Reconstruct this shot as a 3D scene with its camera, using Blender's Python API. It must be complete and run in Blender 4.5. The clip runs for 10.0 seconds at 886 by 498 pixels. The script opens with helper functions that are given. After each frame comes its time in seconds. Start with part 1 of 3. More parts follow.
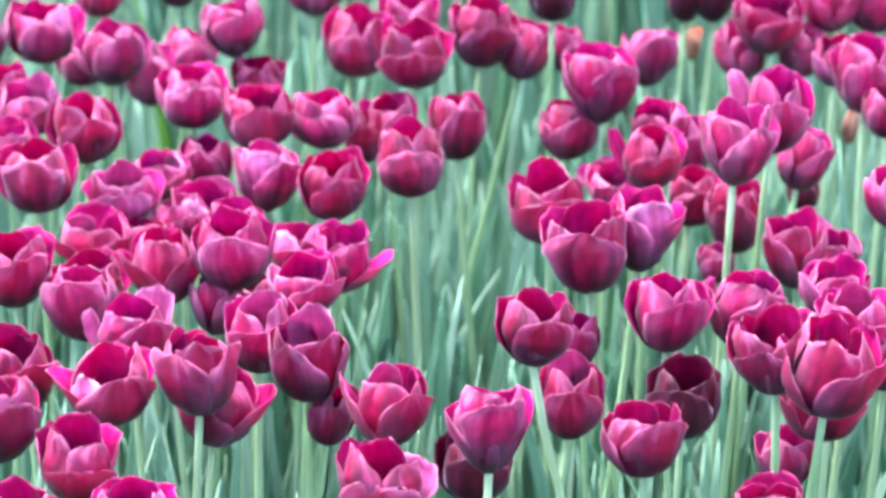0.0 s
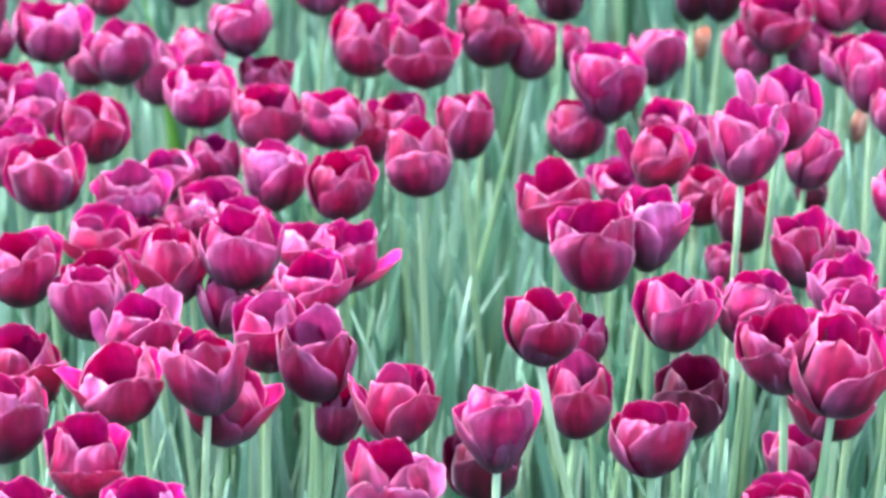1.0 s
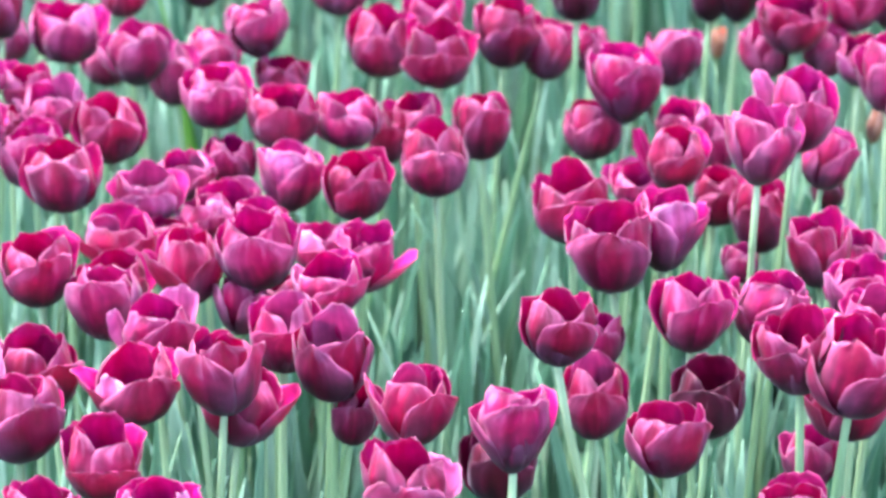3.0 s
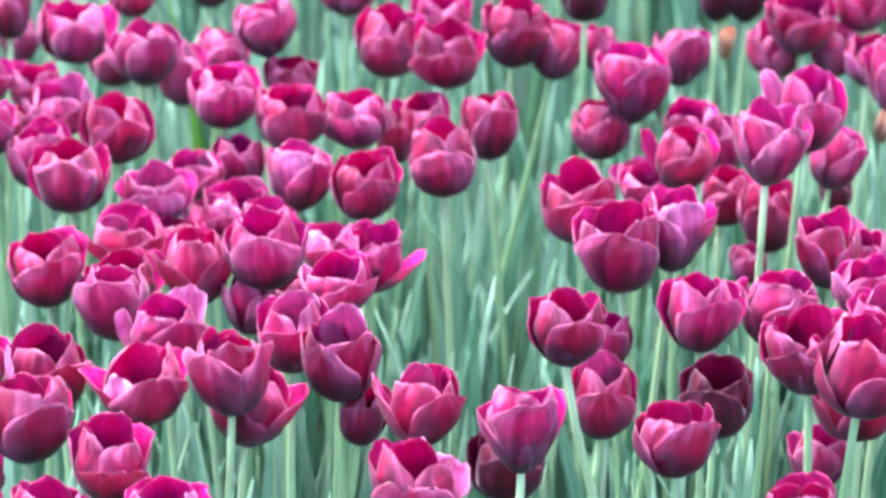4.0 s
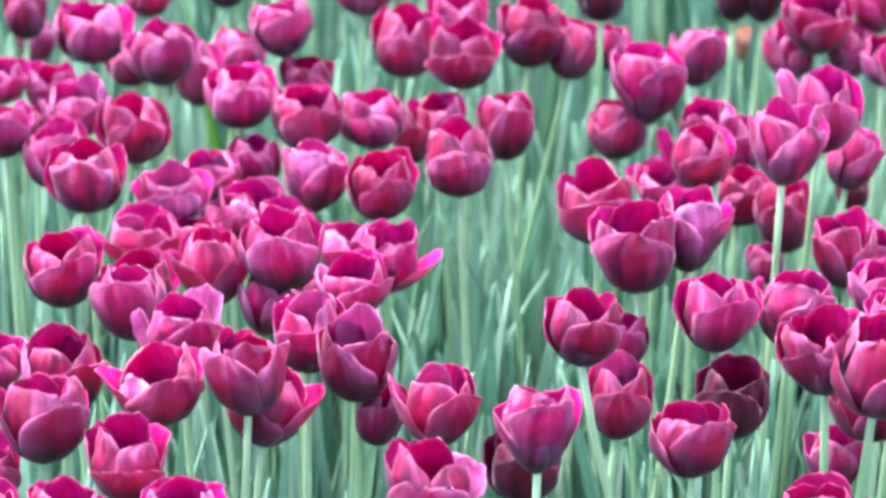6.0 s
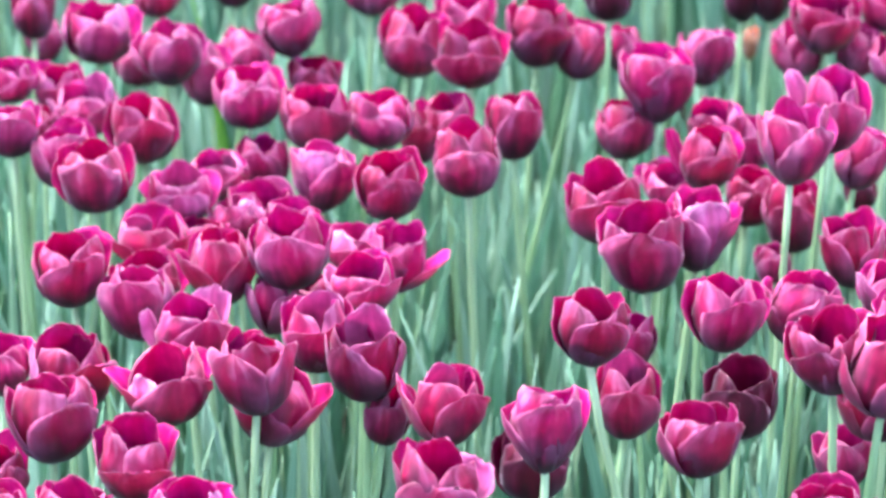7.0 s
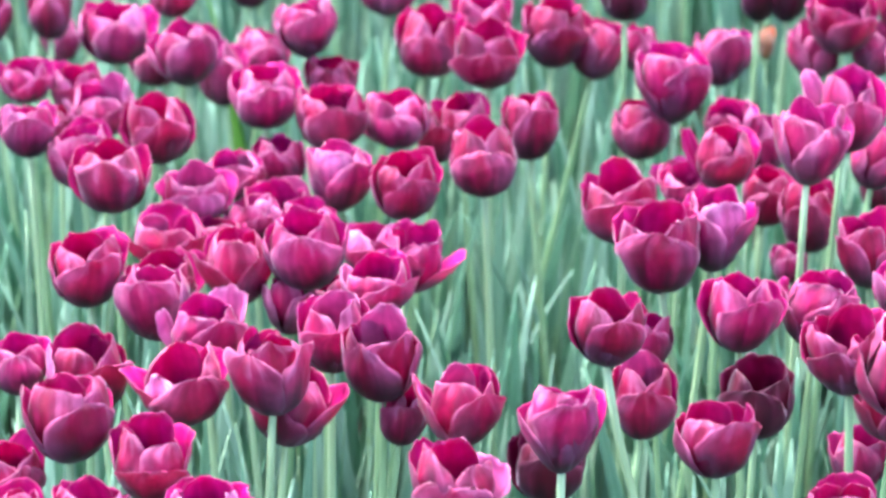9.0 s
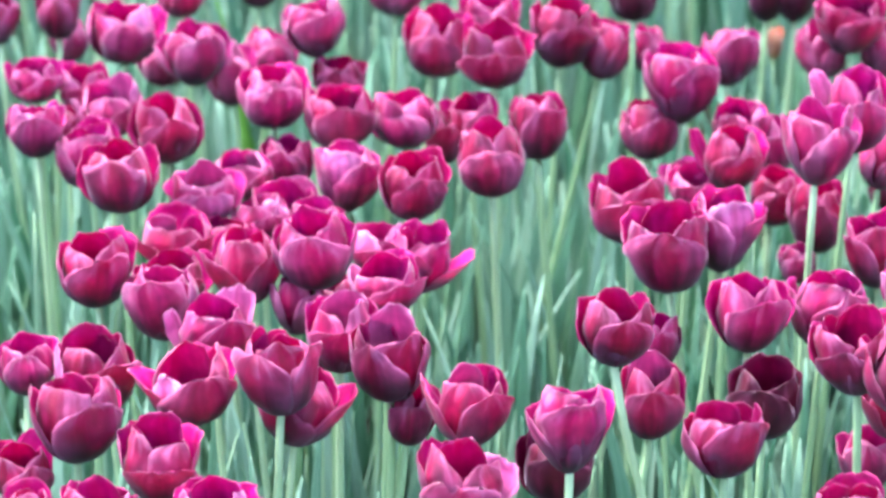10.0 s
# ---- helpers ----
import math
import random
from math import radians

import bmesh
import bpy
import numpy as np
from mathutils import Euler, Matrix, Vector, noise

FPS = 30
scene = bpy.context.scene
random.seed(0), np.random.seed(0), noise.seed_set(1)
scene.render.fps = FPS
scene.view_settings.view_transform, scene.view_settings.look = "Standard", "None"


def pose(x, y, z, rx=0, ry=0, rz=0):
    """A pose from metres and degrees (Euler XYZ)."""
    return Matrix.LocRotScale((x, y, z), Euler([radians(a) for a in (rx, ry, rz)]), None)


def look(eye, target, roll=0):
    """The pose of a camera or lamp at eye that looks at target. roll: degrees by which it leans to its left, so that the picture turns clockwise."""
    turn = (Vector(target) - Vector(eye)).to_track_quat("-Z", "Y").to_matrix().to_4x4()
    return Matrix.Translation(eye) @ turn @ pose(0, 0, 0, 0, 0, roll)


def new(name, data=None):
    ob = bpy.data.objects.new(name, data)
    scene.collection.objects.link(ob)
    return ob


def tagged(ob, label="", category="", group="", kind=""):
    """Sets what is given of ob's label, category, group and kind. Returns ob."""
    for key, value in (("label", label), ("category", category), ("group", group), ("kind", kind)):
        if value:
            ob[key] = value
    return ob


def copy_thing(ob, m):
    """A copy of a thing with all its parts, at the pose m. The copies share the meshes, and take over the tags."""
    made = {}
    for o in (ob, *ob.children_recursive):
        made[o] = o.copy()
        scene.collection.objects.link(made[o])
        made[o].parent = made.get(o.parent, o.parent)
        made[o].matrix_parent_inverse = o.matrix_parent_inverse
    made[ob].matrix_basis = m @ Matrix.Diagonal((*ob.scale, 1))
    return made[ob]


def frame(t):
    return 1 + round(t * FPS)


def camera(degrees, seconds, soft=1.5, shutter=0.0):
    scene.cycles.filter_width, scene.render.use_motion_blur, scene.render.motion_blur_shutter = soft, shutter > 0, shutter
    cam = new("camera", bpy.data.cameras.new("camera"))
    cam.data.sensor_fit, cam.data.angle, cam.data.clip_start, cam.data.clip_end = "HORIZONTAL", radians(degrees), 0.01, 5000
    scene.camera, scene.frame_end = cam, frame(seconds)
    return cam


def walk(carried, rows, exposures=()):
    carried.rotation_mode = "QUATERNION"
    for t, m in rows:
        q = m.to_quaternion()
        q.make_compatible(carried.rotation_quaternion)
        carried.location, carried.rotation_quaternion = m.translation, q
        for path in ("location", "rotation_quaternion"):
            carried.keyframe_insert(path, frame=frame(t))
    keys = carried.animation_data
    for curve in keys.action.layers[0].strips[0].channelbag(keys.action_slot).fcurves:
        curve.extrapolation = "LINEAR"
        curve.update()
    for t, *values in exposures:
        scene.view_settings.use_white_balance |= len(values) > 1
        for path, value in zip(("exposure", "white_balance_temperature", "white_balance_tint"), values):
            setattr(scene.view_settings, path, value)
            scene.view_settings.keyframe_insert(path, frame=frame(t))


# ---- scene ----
# a telephoto camera at eye height over a tulip bed, turning slowly to its left
EYE = (0.0, 0.0, 1.7)
DOWN = 25.0
TURN_RATE = 14.3 / 6000.0  # radians a second, about the camera's own upright axis


def aim(t):
    return pose(*EYE, 90 - DOWN) @ Matrix.Rotation((t - 5.0) * TURN_RATE, 4, "Y")


cam = camera(14.88, 10.0, soft=3.2)
cam.data.dof.use_dof, cam.data.dof.focus_distance, cam.data.dof.aperture_fstop = True, 2.55, 8.0
walk(cam, [(0.5 * k, aim(0.5 * k)) for k in range(21)])

# ---- light: a bright overcast sky ----
world = bpy.data.worlds.new("sky")
scene.world = world
world.use_nodes = True
wt = world.node_tree
sky = wt.nodes.new("ShaderNodeTexSky")
sky.sky_type = "NISHITA"
sky.sun_disc = False
sky.sun_elevation = radians(70)
sky.sun_rotation = radians(-41)
sky.air_density, sky.dust_density, sky.ozone_density = 1.0, 4.0, 1.0
wt.links.new(sky.outputs[0], wt.nodes["Background"].inputs[0])
wt.nodes["Background"].inputs[1].default_value = 0.15

sun = new("sun", bpy.data.lights.new("sun", "SUN"))
sun.data.energy, sun.data.angle, sun.data.color = 2.4, radians(45), (1.0, 0.98, 0.95)
sun.matrix_world = look((-0.8, 0.9, 3.3), (0, 0, 0))
scene.view_settings.exposure = 3.42


# ---- materials ----
def material(name):
    m = bpy.data.materials.new(name)
    m.use_nodes = True
    return m, m.node_tree.nodes, m.node_tree.links, m.node_tree.nodes["Principled BSDF"]


def ramp(nodes, stops):
    r = nodes.new("ShaderNodeValToRGB")
    e = r.color_ramp.elements
    e[0].position, e[0].color = stops[0][0], (*stops[0][1], 1)
    e[1].position, e[1].color = stops[-1][0], (*stops[-1][1], 1)
    for p, c in stops[1:-1]:
        e.new(p).color = (*c, 1)
    return r


def mixer(nodes, links, kind, fac, a, b):
    n = nodes.new("ShaderNodeMix")
    n.data_type, n.blend_type = "RGBA", kind
    for socket, v in ((n.inputs[0], fac), (n.inputs[6], a), (n.inputs[7], b)):
        if isinstance(v, (int, float)):
            socket.default_value = v
        elif isinstance(v, tuple):
            socket.default_value = (*v, 1)
        else:
            links.new(v, socket)
    return n.outputs[2]


def math_node(nodes, links, op, a, b=0.0):
    n = nodes.new("ShaderNodeMath")
    n.operation = op
    for socket, v in ((n.inputs[0], a), (n.inputs[1], b)):
        if isinstance(v, (int, float)):
            socket.default_value = v
        else:
            links.new(v, socket)
    return n.outputs[0]


def thin(nodes, links, bsdf, colour, share):
    """A thin leaf or petal: part of the light passes through."""
    t = nodes.new("ShaderNodeBsdfTranslucent")
    links.new(colour, t.inputs[0])
    mix = nodes.new("ShaderNodeMixShader")
    mix.inputs[0].default_value = share
    links.new(bsdf.outputs[0], mix.inputs[1])
    links.new(t.outputs[0], mix.inputs[2])
    out = nodes["Material Output"]
    links.new(mix.outputs[0], out.inputs[0])


def petal_material(name, base, body, rib, rim, share, flank_sheen, glow, edging, silk):
    """Silky petal: a darker foot of pigment and painted shade, a coloured body with long veins, a warmer rib and a
    paler margin.
    """
    m, n, l, b = material(name)
    uv = n.new("ShaderNodeUVMap")
    sep = n.new("ShaderNodeSeparateXYZ")
    l.new(uv.outputs[0], sep.inputs[0])
    # foot to tip: dark foot pigment, deepened by the shade under the cup's belly
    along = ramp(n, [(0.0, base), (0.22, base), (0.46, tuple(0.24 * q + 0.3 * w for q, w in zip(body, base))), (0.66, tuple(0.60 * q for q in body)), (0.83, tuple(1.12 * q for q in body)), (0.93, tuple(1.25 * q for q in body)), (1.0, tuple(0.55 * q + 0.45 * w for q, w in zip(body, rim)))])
    side = math_node(n, l, "ABSOLUTE", math_node(n, l, "SUBTRACT", sep.outputs[0], 0.5))
    # veins run the length of the petal
    mapping = n.new("ShaderNodeMapping")
    mapping.inputs[3].default_value = (9.0, 1.6, 1.0)
    l.new(uv.outputs[0], mapping.inputs[0])
    info = n.new("ShaderNodeObjectInfo")
    veins = n.new("ShaderNodeTexNoise")
    veins.noise_dimensions = "4D"
    veins.inputs["Scale"].default_value, veins.inputs["Detail"].default_value = 1.0, 3.0
    l.new(mapping.outputs[0], veins.inputs["Vector"])
    l.new(math_node(n, l, "MULTIPLY", info.outputs["Random"], 40.0), veins.inputs["W"])
    # the dark of the foot, pigment and painted shade, runs up the veins in uneven streaks
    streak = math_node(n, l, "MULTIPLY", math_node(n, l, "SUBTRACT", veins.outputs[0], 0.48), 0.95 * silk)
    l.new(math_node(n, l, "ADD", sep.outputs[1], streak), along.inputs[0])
    blot = n.new("ShaderNodeTexNoise")
    blot.noise_dimensions = "4D"
    blot.inputs["Scale"].default_value, blot.inputs["Detail"].default_value = 2.2, 2.0
    l.new(uv.outputs[0], blot.inputs["Vector"])
    l.new(math_node(n, l, "MULTIPLY", info.outputs["Random"], 17.0), blot.inputs["W"])
    margin = ramp(n, [(0.16, (0, 0, 0)), (0.42, (1, 1, 1))])
    l.new(side, margin.inputs[0])
    patchy = ramp(n, [(0.36, (0.25, 0.25, 0.25)), (0.58, (1, 1, 1))])
    l.new(blot.outputs[0], patchy.inputs[0])
    wide = math_node(n, l, "MULTIPLY", margin.outputs[0], patchy.outputs[0])
    high = ramp(n, [(0.28, (0, 0, 0)), (0.76, (1, 1, 1))])
    l.new(sep.outputs[1], high.inputs[0])
    c = mixer(n, l, "MIX", math_node(n, l, "MULTIPLY", math_node(n, l, "MULTIPLY", wide, high.outputs[0]), 0.44 + 0.22 * silk), along.outputs[0], rim)
    # broad flames of the margin's colour, greyed with the painted sheen of the flanks
    flame_map = n.new("ShaderNodeMapping")
    flame_map.inputs[3].default_value = (3.6, 1.3, 1.0)
    l.new(uv.outputs[0], flame_map.inputs[0])
    flame = n.new("ShaderNodeTexNoise")
    flame.noise_dimensions = "4D"
    flame.inputs["Scale"].default_value, flame.inputs["Detail"].default_value = 1.0, 2.0
    l.new(flame_map.outputs[0], flame.inputs["Vector"])
    l.new(math_node(n, l, "MULTIPLY", info.outputs["Random"], 77.0), flame.inputs["W"])
    lick = ramp(n, [(0.46, (0, 0, 0)), (0.72, (1, 1, 1))])
    l.new(flame.outputs[0], lick.inputs[0])
    c = mixer(n, l, "MIX", math_node(n, l, "MULTIPLY", math_node(n, l, "MULTIPLY", lick.outputs[0], high.outputs[0]), 0.28), c, tuple(0.6 * q + 0.4 * w for q, w in zip(rim, flank_sheen)))
    dusk = ramp(n, [(0.28, (1, 1, 1)), (0.5, (0, 0, 0))])
    l.new(flame.outputs[0], dusk.inputs[0])
    c = mixer(n, l, "MIX", math_node(n, l, "MULTIPLY", dusk.outputs[0], 0.75), c, tuple(0.28 * q for q in body))
    ribs = ramp(n, [(0.03, (1, 1, 1)), (0.12, (0, 0, 0))])
    l.new(side, ribs.inputs[0])
    c = mixer(n, l, "MIX", math_node(n, l, "MULTIPLY", math_node(n, l, "MULTIPLY", ribs.outputs[0], high.outputs[0]), 0.6), c, rib)
    shade = ramp(n, [(0.34, (0.50, 0.46, 0.52)), (0.66, (1.24, 1.24, 1.24))])
    l.new(veins.outputs[0], shade.inputs[0])
    c = mixer(n, l, "MULTIPLY", 0.55, c, shade.outputs[0])
    tc = n.new("ShaderNodeTexCoord")
    mottle = n.new("ShaderNodeTexNoise")
    mottle.inputs["Scale"].default_value, mottle.inputs["Detail"].default_value = 75.0, 4.0
    l.new(tc.outputs["Object"], mottle.inputs["Vector"])
    patch = ramp(n, [(0.36, (0.34, 0.31, 0.42)), (0.64, (1.42, 1.40, 1.34))])
    l.new(mottle.outputs[0], patch.inputs[0])
    c = mixer(n, l, "MULTIPLY", 0.55, c, patch.outputs[0])
    # the sky's dull plum-grey sheen, painted low on the flanks
    low = ramp(n, [(0.24, (0, 0, 0)), (0.52, (1, 1, 1)), (0.88, (0, 0, 0))])
    l.new(sep.outputs[1], low.inputs[0])
    c = mixer(n, l, "MIX", math_node(n, l, "MULTIPLY", math_node(n, l, "MULTIPLY", low.outputs[0], margin.outputs[0]), 0.60 * silk), c, flank_sheen)
    # the very edge is paler, thin and dry, all the way round the blade's upper part
    edge = math_node(n, l, "MAXIMUM", math_node(n, l, "MULTIPLY", side, 2.0), math_node(n, l, "POWER", sep.outputs[1], 1.6))
    rim_line = ramp(n, [(0.90, (0, 0, 0)), (0.985, (1, 1, 1))])
    l.new(edge, rim_line.inputs[0])
    worn = ramp(n, [(0.30, (0.15, 0.15, 0.15)), (0.62, (1, 1, 1))])
    l.new(veins.outputs[0], worn.inputs[0])
    c = mixer(n, l, "MIX", math_node(n, l, "MULTIPLY", math_node(n, l, "MULTIPLY", math_node(n, l, "MULTIPLY", rim_line.outputs[0], worn.outputs[0]), high.outputs[0]), edging), c, tuple(0.75 * q + 0.25 * w for q, w in zip(rim, (0.75, 0.5, 0.66))))
    tone = ramp(n, [(0.0, (0.8, 0.8, 0.85)), (1.0, (1.12, 1.1, 1.05))])
    l.new(info.outputs["Random"], tone.inputs[0])
    c = mixer(n, l, "MULTIPLY", 1.0, c, tone.outputs[0])
    l.new(c, b.inputs["Base Color"])
    b.inputs["Roughness"].default_value = 0.48
    b.inputs["Specular IOR Level"].default_value = 0.08 + 0.12 * silk
    b.inputs["Sheen Weight"].default_value = 0.11 * silk
    b.inputs["Sheen Roughness"].default_value = 0.28
    b.inputs["Sheen Tint"].default_value = (0.78, 0.72, 1.0, 1)
    bump = n.new("ShaderNodeBump")
    bump.inputs["Strength"].default_value, bump.inputs["Distance"].default_value = 0.45, 0.0016
    l.new(veins.outputs[0], bump.inputs["Height"])
    l.new(bump.outputs[0], b.inputs["Normal"])
    pass_through = ramp(n, [(0.34, (0, 0, 0)), (0.78, (0.85, 0.85, 0.85))])
    l.new(sep.outputs[1], pass_through.inputs[0])
    thin(n, l, b, mixer(n, l, "MIX", pass_through.outputs[0], c, glow), share)
    return m


def leaf_material(name, deep, light, share, scale=(18.0, 1.2, 1.0)):
    m, n, l, b = material(name)
    uv = n.new("ShaderNodeUVMap")
    geo = n.new("ShaderNodeNewGeometry")
    info = n.new("ShaderNodeObjectInfo")
    mapping = n.new("ShaderNodeMapping")
    mapping.inputs[3].default_value = scale
    l.new(uv.outputs[0], mapping.inputs[0])
    chance = math_node(n, l, "FRACT", math_node(n, l, "ADD", geo.outputs["Random Per Island"], info.outputs["Random"]))
    veins = n.new("ShaderNodeTexNoise")
    veins.noise_dimensions = "4D"
    veins.inputs["Scale"].default_value, veins.inputs["Detail"].default_value = 1.0, 3.0
    l.new(mapping.outputs[0], veins.inputs["Vector"])
    l.new(math_node(n, l, "MULTIPLY", chance, 30.0), veins.inputs["W"])
    blot = n.new("ShaderNodeTexNoise")
    blot.inputs["Scale"].default_value, blot.inputs["Detail"].default_value = 9.0, 3.0
    tc = n.new("ShaderNodeTexCoord")
    l.new(tc.outputs["Object"], blot.inputs["Vector"])
    mix = math_node(n, l, "ADD", math_node(n, l, "MULTIPLY", veins.outputs[0], 0.7), math_node(n, l, "MULTIPLY", blot.outputs[0], 0.5))
    mix = math_node(n, l, "ADD", mix, math_node(n, l, "MULTIPLY", math_node(n, l, "SUBTRACT", chance, 0.5), 0.5))
    r = ramp(n, [(0.3, deep), (0.85, light)])
    l.new(mix, r.inputs[0])
    l.new(r.outputs[0], b.inputs["Base Color"])
    b.inputs["Roughness"].default_value = 0.58
    b.inputs["Specular IOR Level"].default_value = 0.28
    bump = n.new("ShaderNodeBump")
    bump.inputs["Strength"].default_value, bump.inputs["Distance"].default_value = 0.4, 0.001
    l.new(veins.outputs[0], bump.inputs["Height"])
    l.new(bump.outputs[0], b.inputs["Normal"])
    if share:
        thin(n, l, b, r.outputs[0], share)
    return m


def soil_material():
    m, n, l, b = material("bed_soil")
    tc = n.new("ShaderNodeTexCoord")
    big = n.new("ShaderNodeTexNoise")
    big.inputs["Scale"].default_value, big.inputs["Detail"].default_value = 3.0, 6.0
    fine = n.new("ShaderNodeTexNoise")
    fine.inputs["Scale"].default_value, fine.inputs["Detail"].default_value = 60.0, 8.0
    for t in (big, fine):
        l.new(tc.outputs["Object"], t.inputs["Vector"])
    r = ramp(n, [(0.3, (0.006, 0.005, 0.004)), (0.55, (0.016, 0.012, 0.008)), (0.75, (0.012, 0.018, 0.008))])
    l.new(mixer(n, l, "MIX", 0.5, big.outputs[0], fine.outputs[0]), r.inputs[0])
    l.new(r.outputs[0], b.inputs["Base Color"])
    b.inputs["Roughness"].default_value = 0.95
    bump = n.new("ShaderNodeBump")
    bump.inputs["Strength"].default_value, bump.inputs["Distance"].default_value = 0.9, 0.02
    l.new(fine.outputs[0], bump.inputs["Height"])
    l.new(bump.outputs[0], b.inputs["Normal"])
    return m


# outside and inside of the petals, by tone: foot (outside with the cup's shade in it), body, rib, margin
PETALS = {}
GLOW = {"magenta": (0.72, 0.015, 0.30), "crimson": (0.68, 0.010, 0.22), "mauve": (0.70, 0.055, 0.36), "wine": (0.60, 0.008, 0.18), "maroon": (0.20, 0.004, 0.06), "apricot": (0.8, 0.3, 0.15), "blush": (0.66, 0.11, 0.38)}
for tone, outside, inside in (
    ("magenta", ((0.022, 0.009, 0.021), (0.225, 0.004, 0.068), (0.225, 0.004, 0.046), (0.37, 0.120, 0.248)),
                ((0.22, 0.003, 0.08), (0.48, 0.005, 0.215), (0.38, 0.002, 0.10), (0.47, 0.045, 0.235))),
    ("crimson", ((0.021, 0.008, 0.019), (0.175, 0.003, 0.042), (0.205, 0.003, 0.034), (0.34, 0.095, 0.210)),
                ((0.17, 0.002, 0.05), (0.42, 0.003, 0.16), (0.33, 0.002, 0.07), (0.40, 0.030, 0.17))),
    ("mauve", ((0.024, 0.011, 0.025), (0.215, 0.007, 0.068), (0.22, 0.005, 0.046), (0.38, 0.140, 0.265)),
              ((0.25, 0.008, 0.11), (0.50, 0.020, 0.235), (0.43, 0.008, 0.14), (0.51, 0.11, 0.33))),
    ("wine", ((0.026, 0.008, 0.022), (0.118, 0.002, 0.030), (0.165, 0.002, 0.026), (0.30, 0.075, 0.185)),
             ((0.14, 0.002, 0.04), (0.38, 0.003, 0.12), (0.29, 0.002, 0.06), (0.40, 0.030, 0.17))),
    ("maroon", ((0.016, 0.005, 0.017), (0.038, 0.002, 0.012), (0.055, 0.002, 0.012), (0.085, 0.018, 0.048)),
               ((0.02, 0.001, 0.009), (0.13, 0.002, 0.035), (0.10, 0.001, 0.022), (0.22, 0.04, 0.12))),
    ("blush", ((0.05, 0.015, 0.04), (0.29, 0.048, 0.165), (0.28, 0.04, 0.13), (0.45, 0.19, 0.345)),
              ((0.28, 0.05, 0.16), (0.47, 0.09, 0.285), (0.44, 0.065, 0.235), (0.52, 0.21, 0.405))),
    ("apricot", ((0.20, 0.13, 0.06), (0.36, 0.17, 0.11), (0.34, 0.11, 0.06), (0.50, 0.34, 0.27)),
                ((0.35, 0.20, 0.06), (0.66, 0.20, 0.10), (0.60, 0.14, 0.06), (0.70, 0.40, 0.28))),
):
    glow = GLOW[tone]
    # colour of the sky sheen painted on the outer flanks
    plum_sheen = (0.040, 0.012, 0.030) if tone == "maroon" else (0.088, 0.034, 0.074)
    PETALS[tone] = (petal_material(tone + "_petal_outside", *outside, 0.17, plum_sheen, tuple(0.65 * q + 0.35 * w for q, w in zip(glow, (0.76, 0.10, 0.44))), 0.13, 1.0), petal_material(tone + "_petal_inside", *inside, 0.48, inside[1], glow, 0.22, 0.25))
STEM = leaf_material("tulip_stem", (0.17, 0.31, 0.155), (0.33, 0.465, 0.285), 0.18, (3.0, 6.0, 1.0))
LEAF = leaf_material("tulip_leaf", (0.074, 0.205, 0.132), (0.258, 0.414, 0.338), 0.48)
YOUNG = leaf_material("young_leaf", (0.10, 0.235, 0.13), (0.255, 0.39, 0.28), 0.40)
FRESH = leaf_material("fresh_leaf", (0.05, 0.16, 0.02), (0.14, 0.33, 0.06), 0.40)
SOIL = soil_material()


# ---- building ----
def mesh_of(name, verts, faces, mats, uvs=None, slots=None):
    me = bpy.data.meshes.new(name)
    me.from_pydata([tuple(v) for v in verts], [], faces)
    for m in mats:
        me.materials.append(m)
    me.polygons.foreach_set("use_smooth", [True] * len(me.polygons))
    if slots is not None:
        me.polygons.foreach_set("material_index", slots)
    if uvs is not None:
        layer = me.uv_layers.new(name="UVMap")
        index = np.empty(len(me.loops), dtype=np.int32)
        me.loops.foreach_get("vertex_index", index)
        layer.data.foreach_set("uv", np.asarray(uvs, dtype=np.float32)[index].ravel())
    me.update()
    return me


def part_of(name, me, parent, label=""):
    ob = new(name, me)
    ob.parent = parent
    return tagged(ob, label)


def shell(points, uv, thick):
    """A closed thin sheet from a grid of points (rows, columns, 3): front, back and a rim. Returns verts, faces, uvs, slots."""
    rows, cols = points.shape[:2]
    du = np.gradient(points, axis=1)
    dv = np.gradient(points, axis=0)
    nrm = np.cross(du, dv)
    nrm /= np.maximum(np.linalg.norm(nrm, axis=2, keepdims=True), 1e-9)
    # thin out towards the edges
    s = np.abs(np.linspace(-1, 1, cols))[None, :, None]
    h = thick * (1.0 - 0.6 * s ** 4)
    front, back = points.reshape(-1, 3), (points - nrm * h).reshape(-1, 3)
    n = rows * cols
    faces, slots = [], []
    for i in range(rows - 1):
        for j in range(cols - 1):
            a = i * cols + j
            faces.append((a, a + 1, a + cols + 1, a + cols))
            slots.append(0)
            faces.append((n + a, n + a + cols, n + a + cols + 1, n + a + 1))
            slots.append(1)
    edge = [j for j in range(cols)] + [i * cols + cols - 1 for i in range(1, rows)]
    edge += [(rows - 1) * cols + j for j in range(cols - 2, -1, -1)] + [i * cols for i in range(rows - 2, 0, -1)]
    for k, a in enumerate(edge):
        b = edge[(k + 1) % len(edge)]
        faces.append((a, n + a, n + b, b))
        slots.append(0)
    u = uv.reshape(-1, 2)
    return np.vstack([front, back]), faces, np.vstack([u, u]), slots


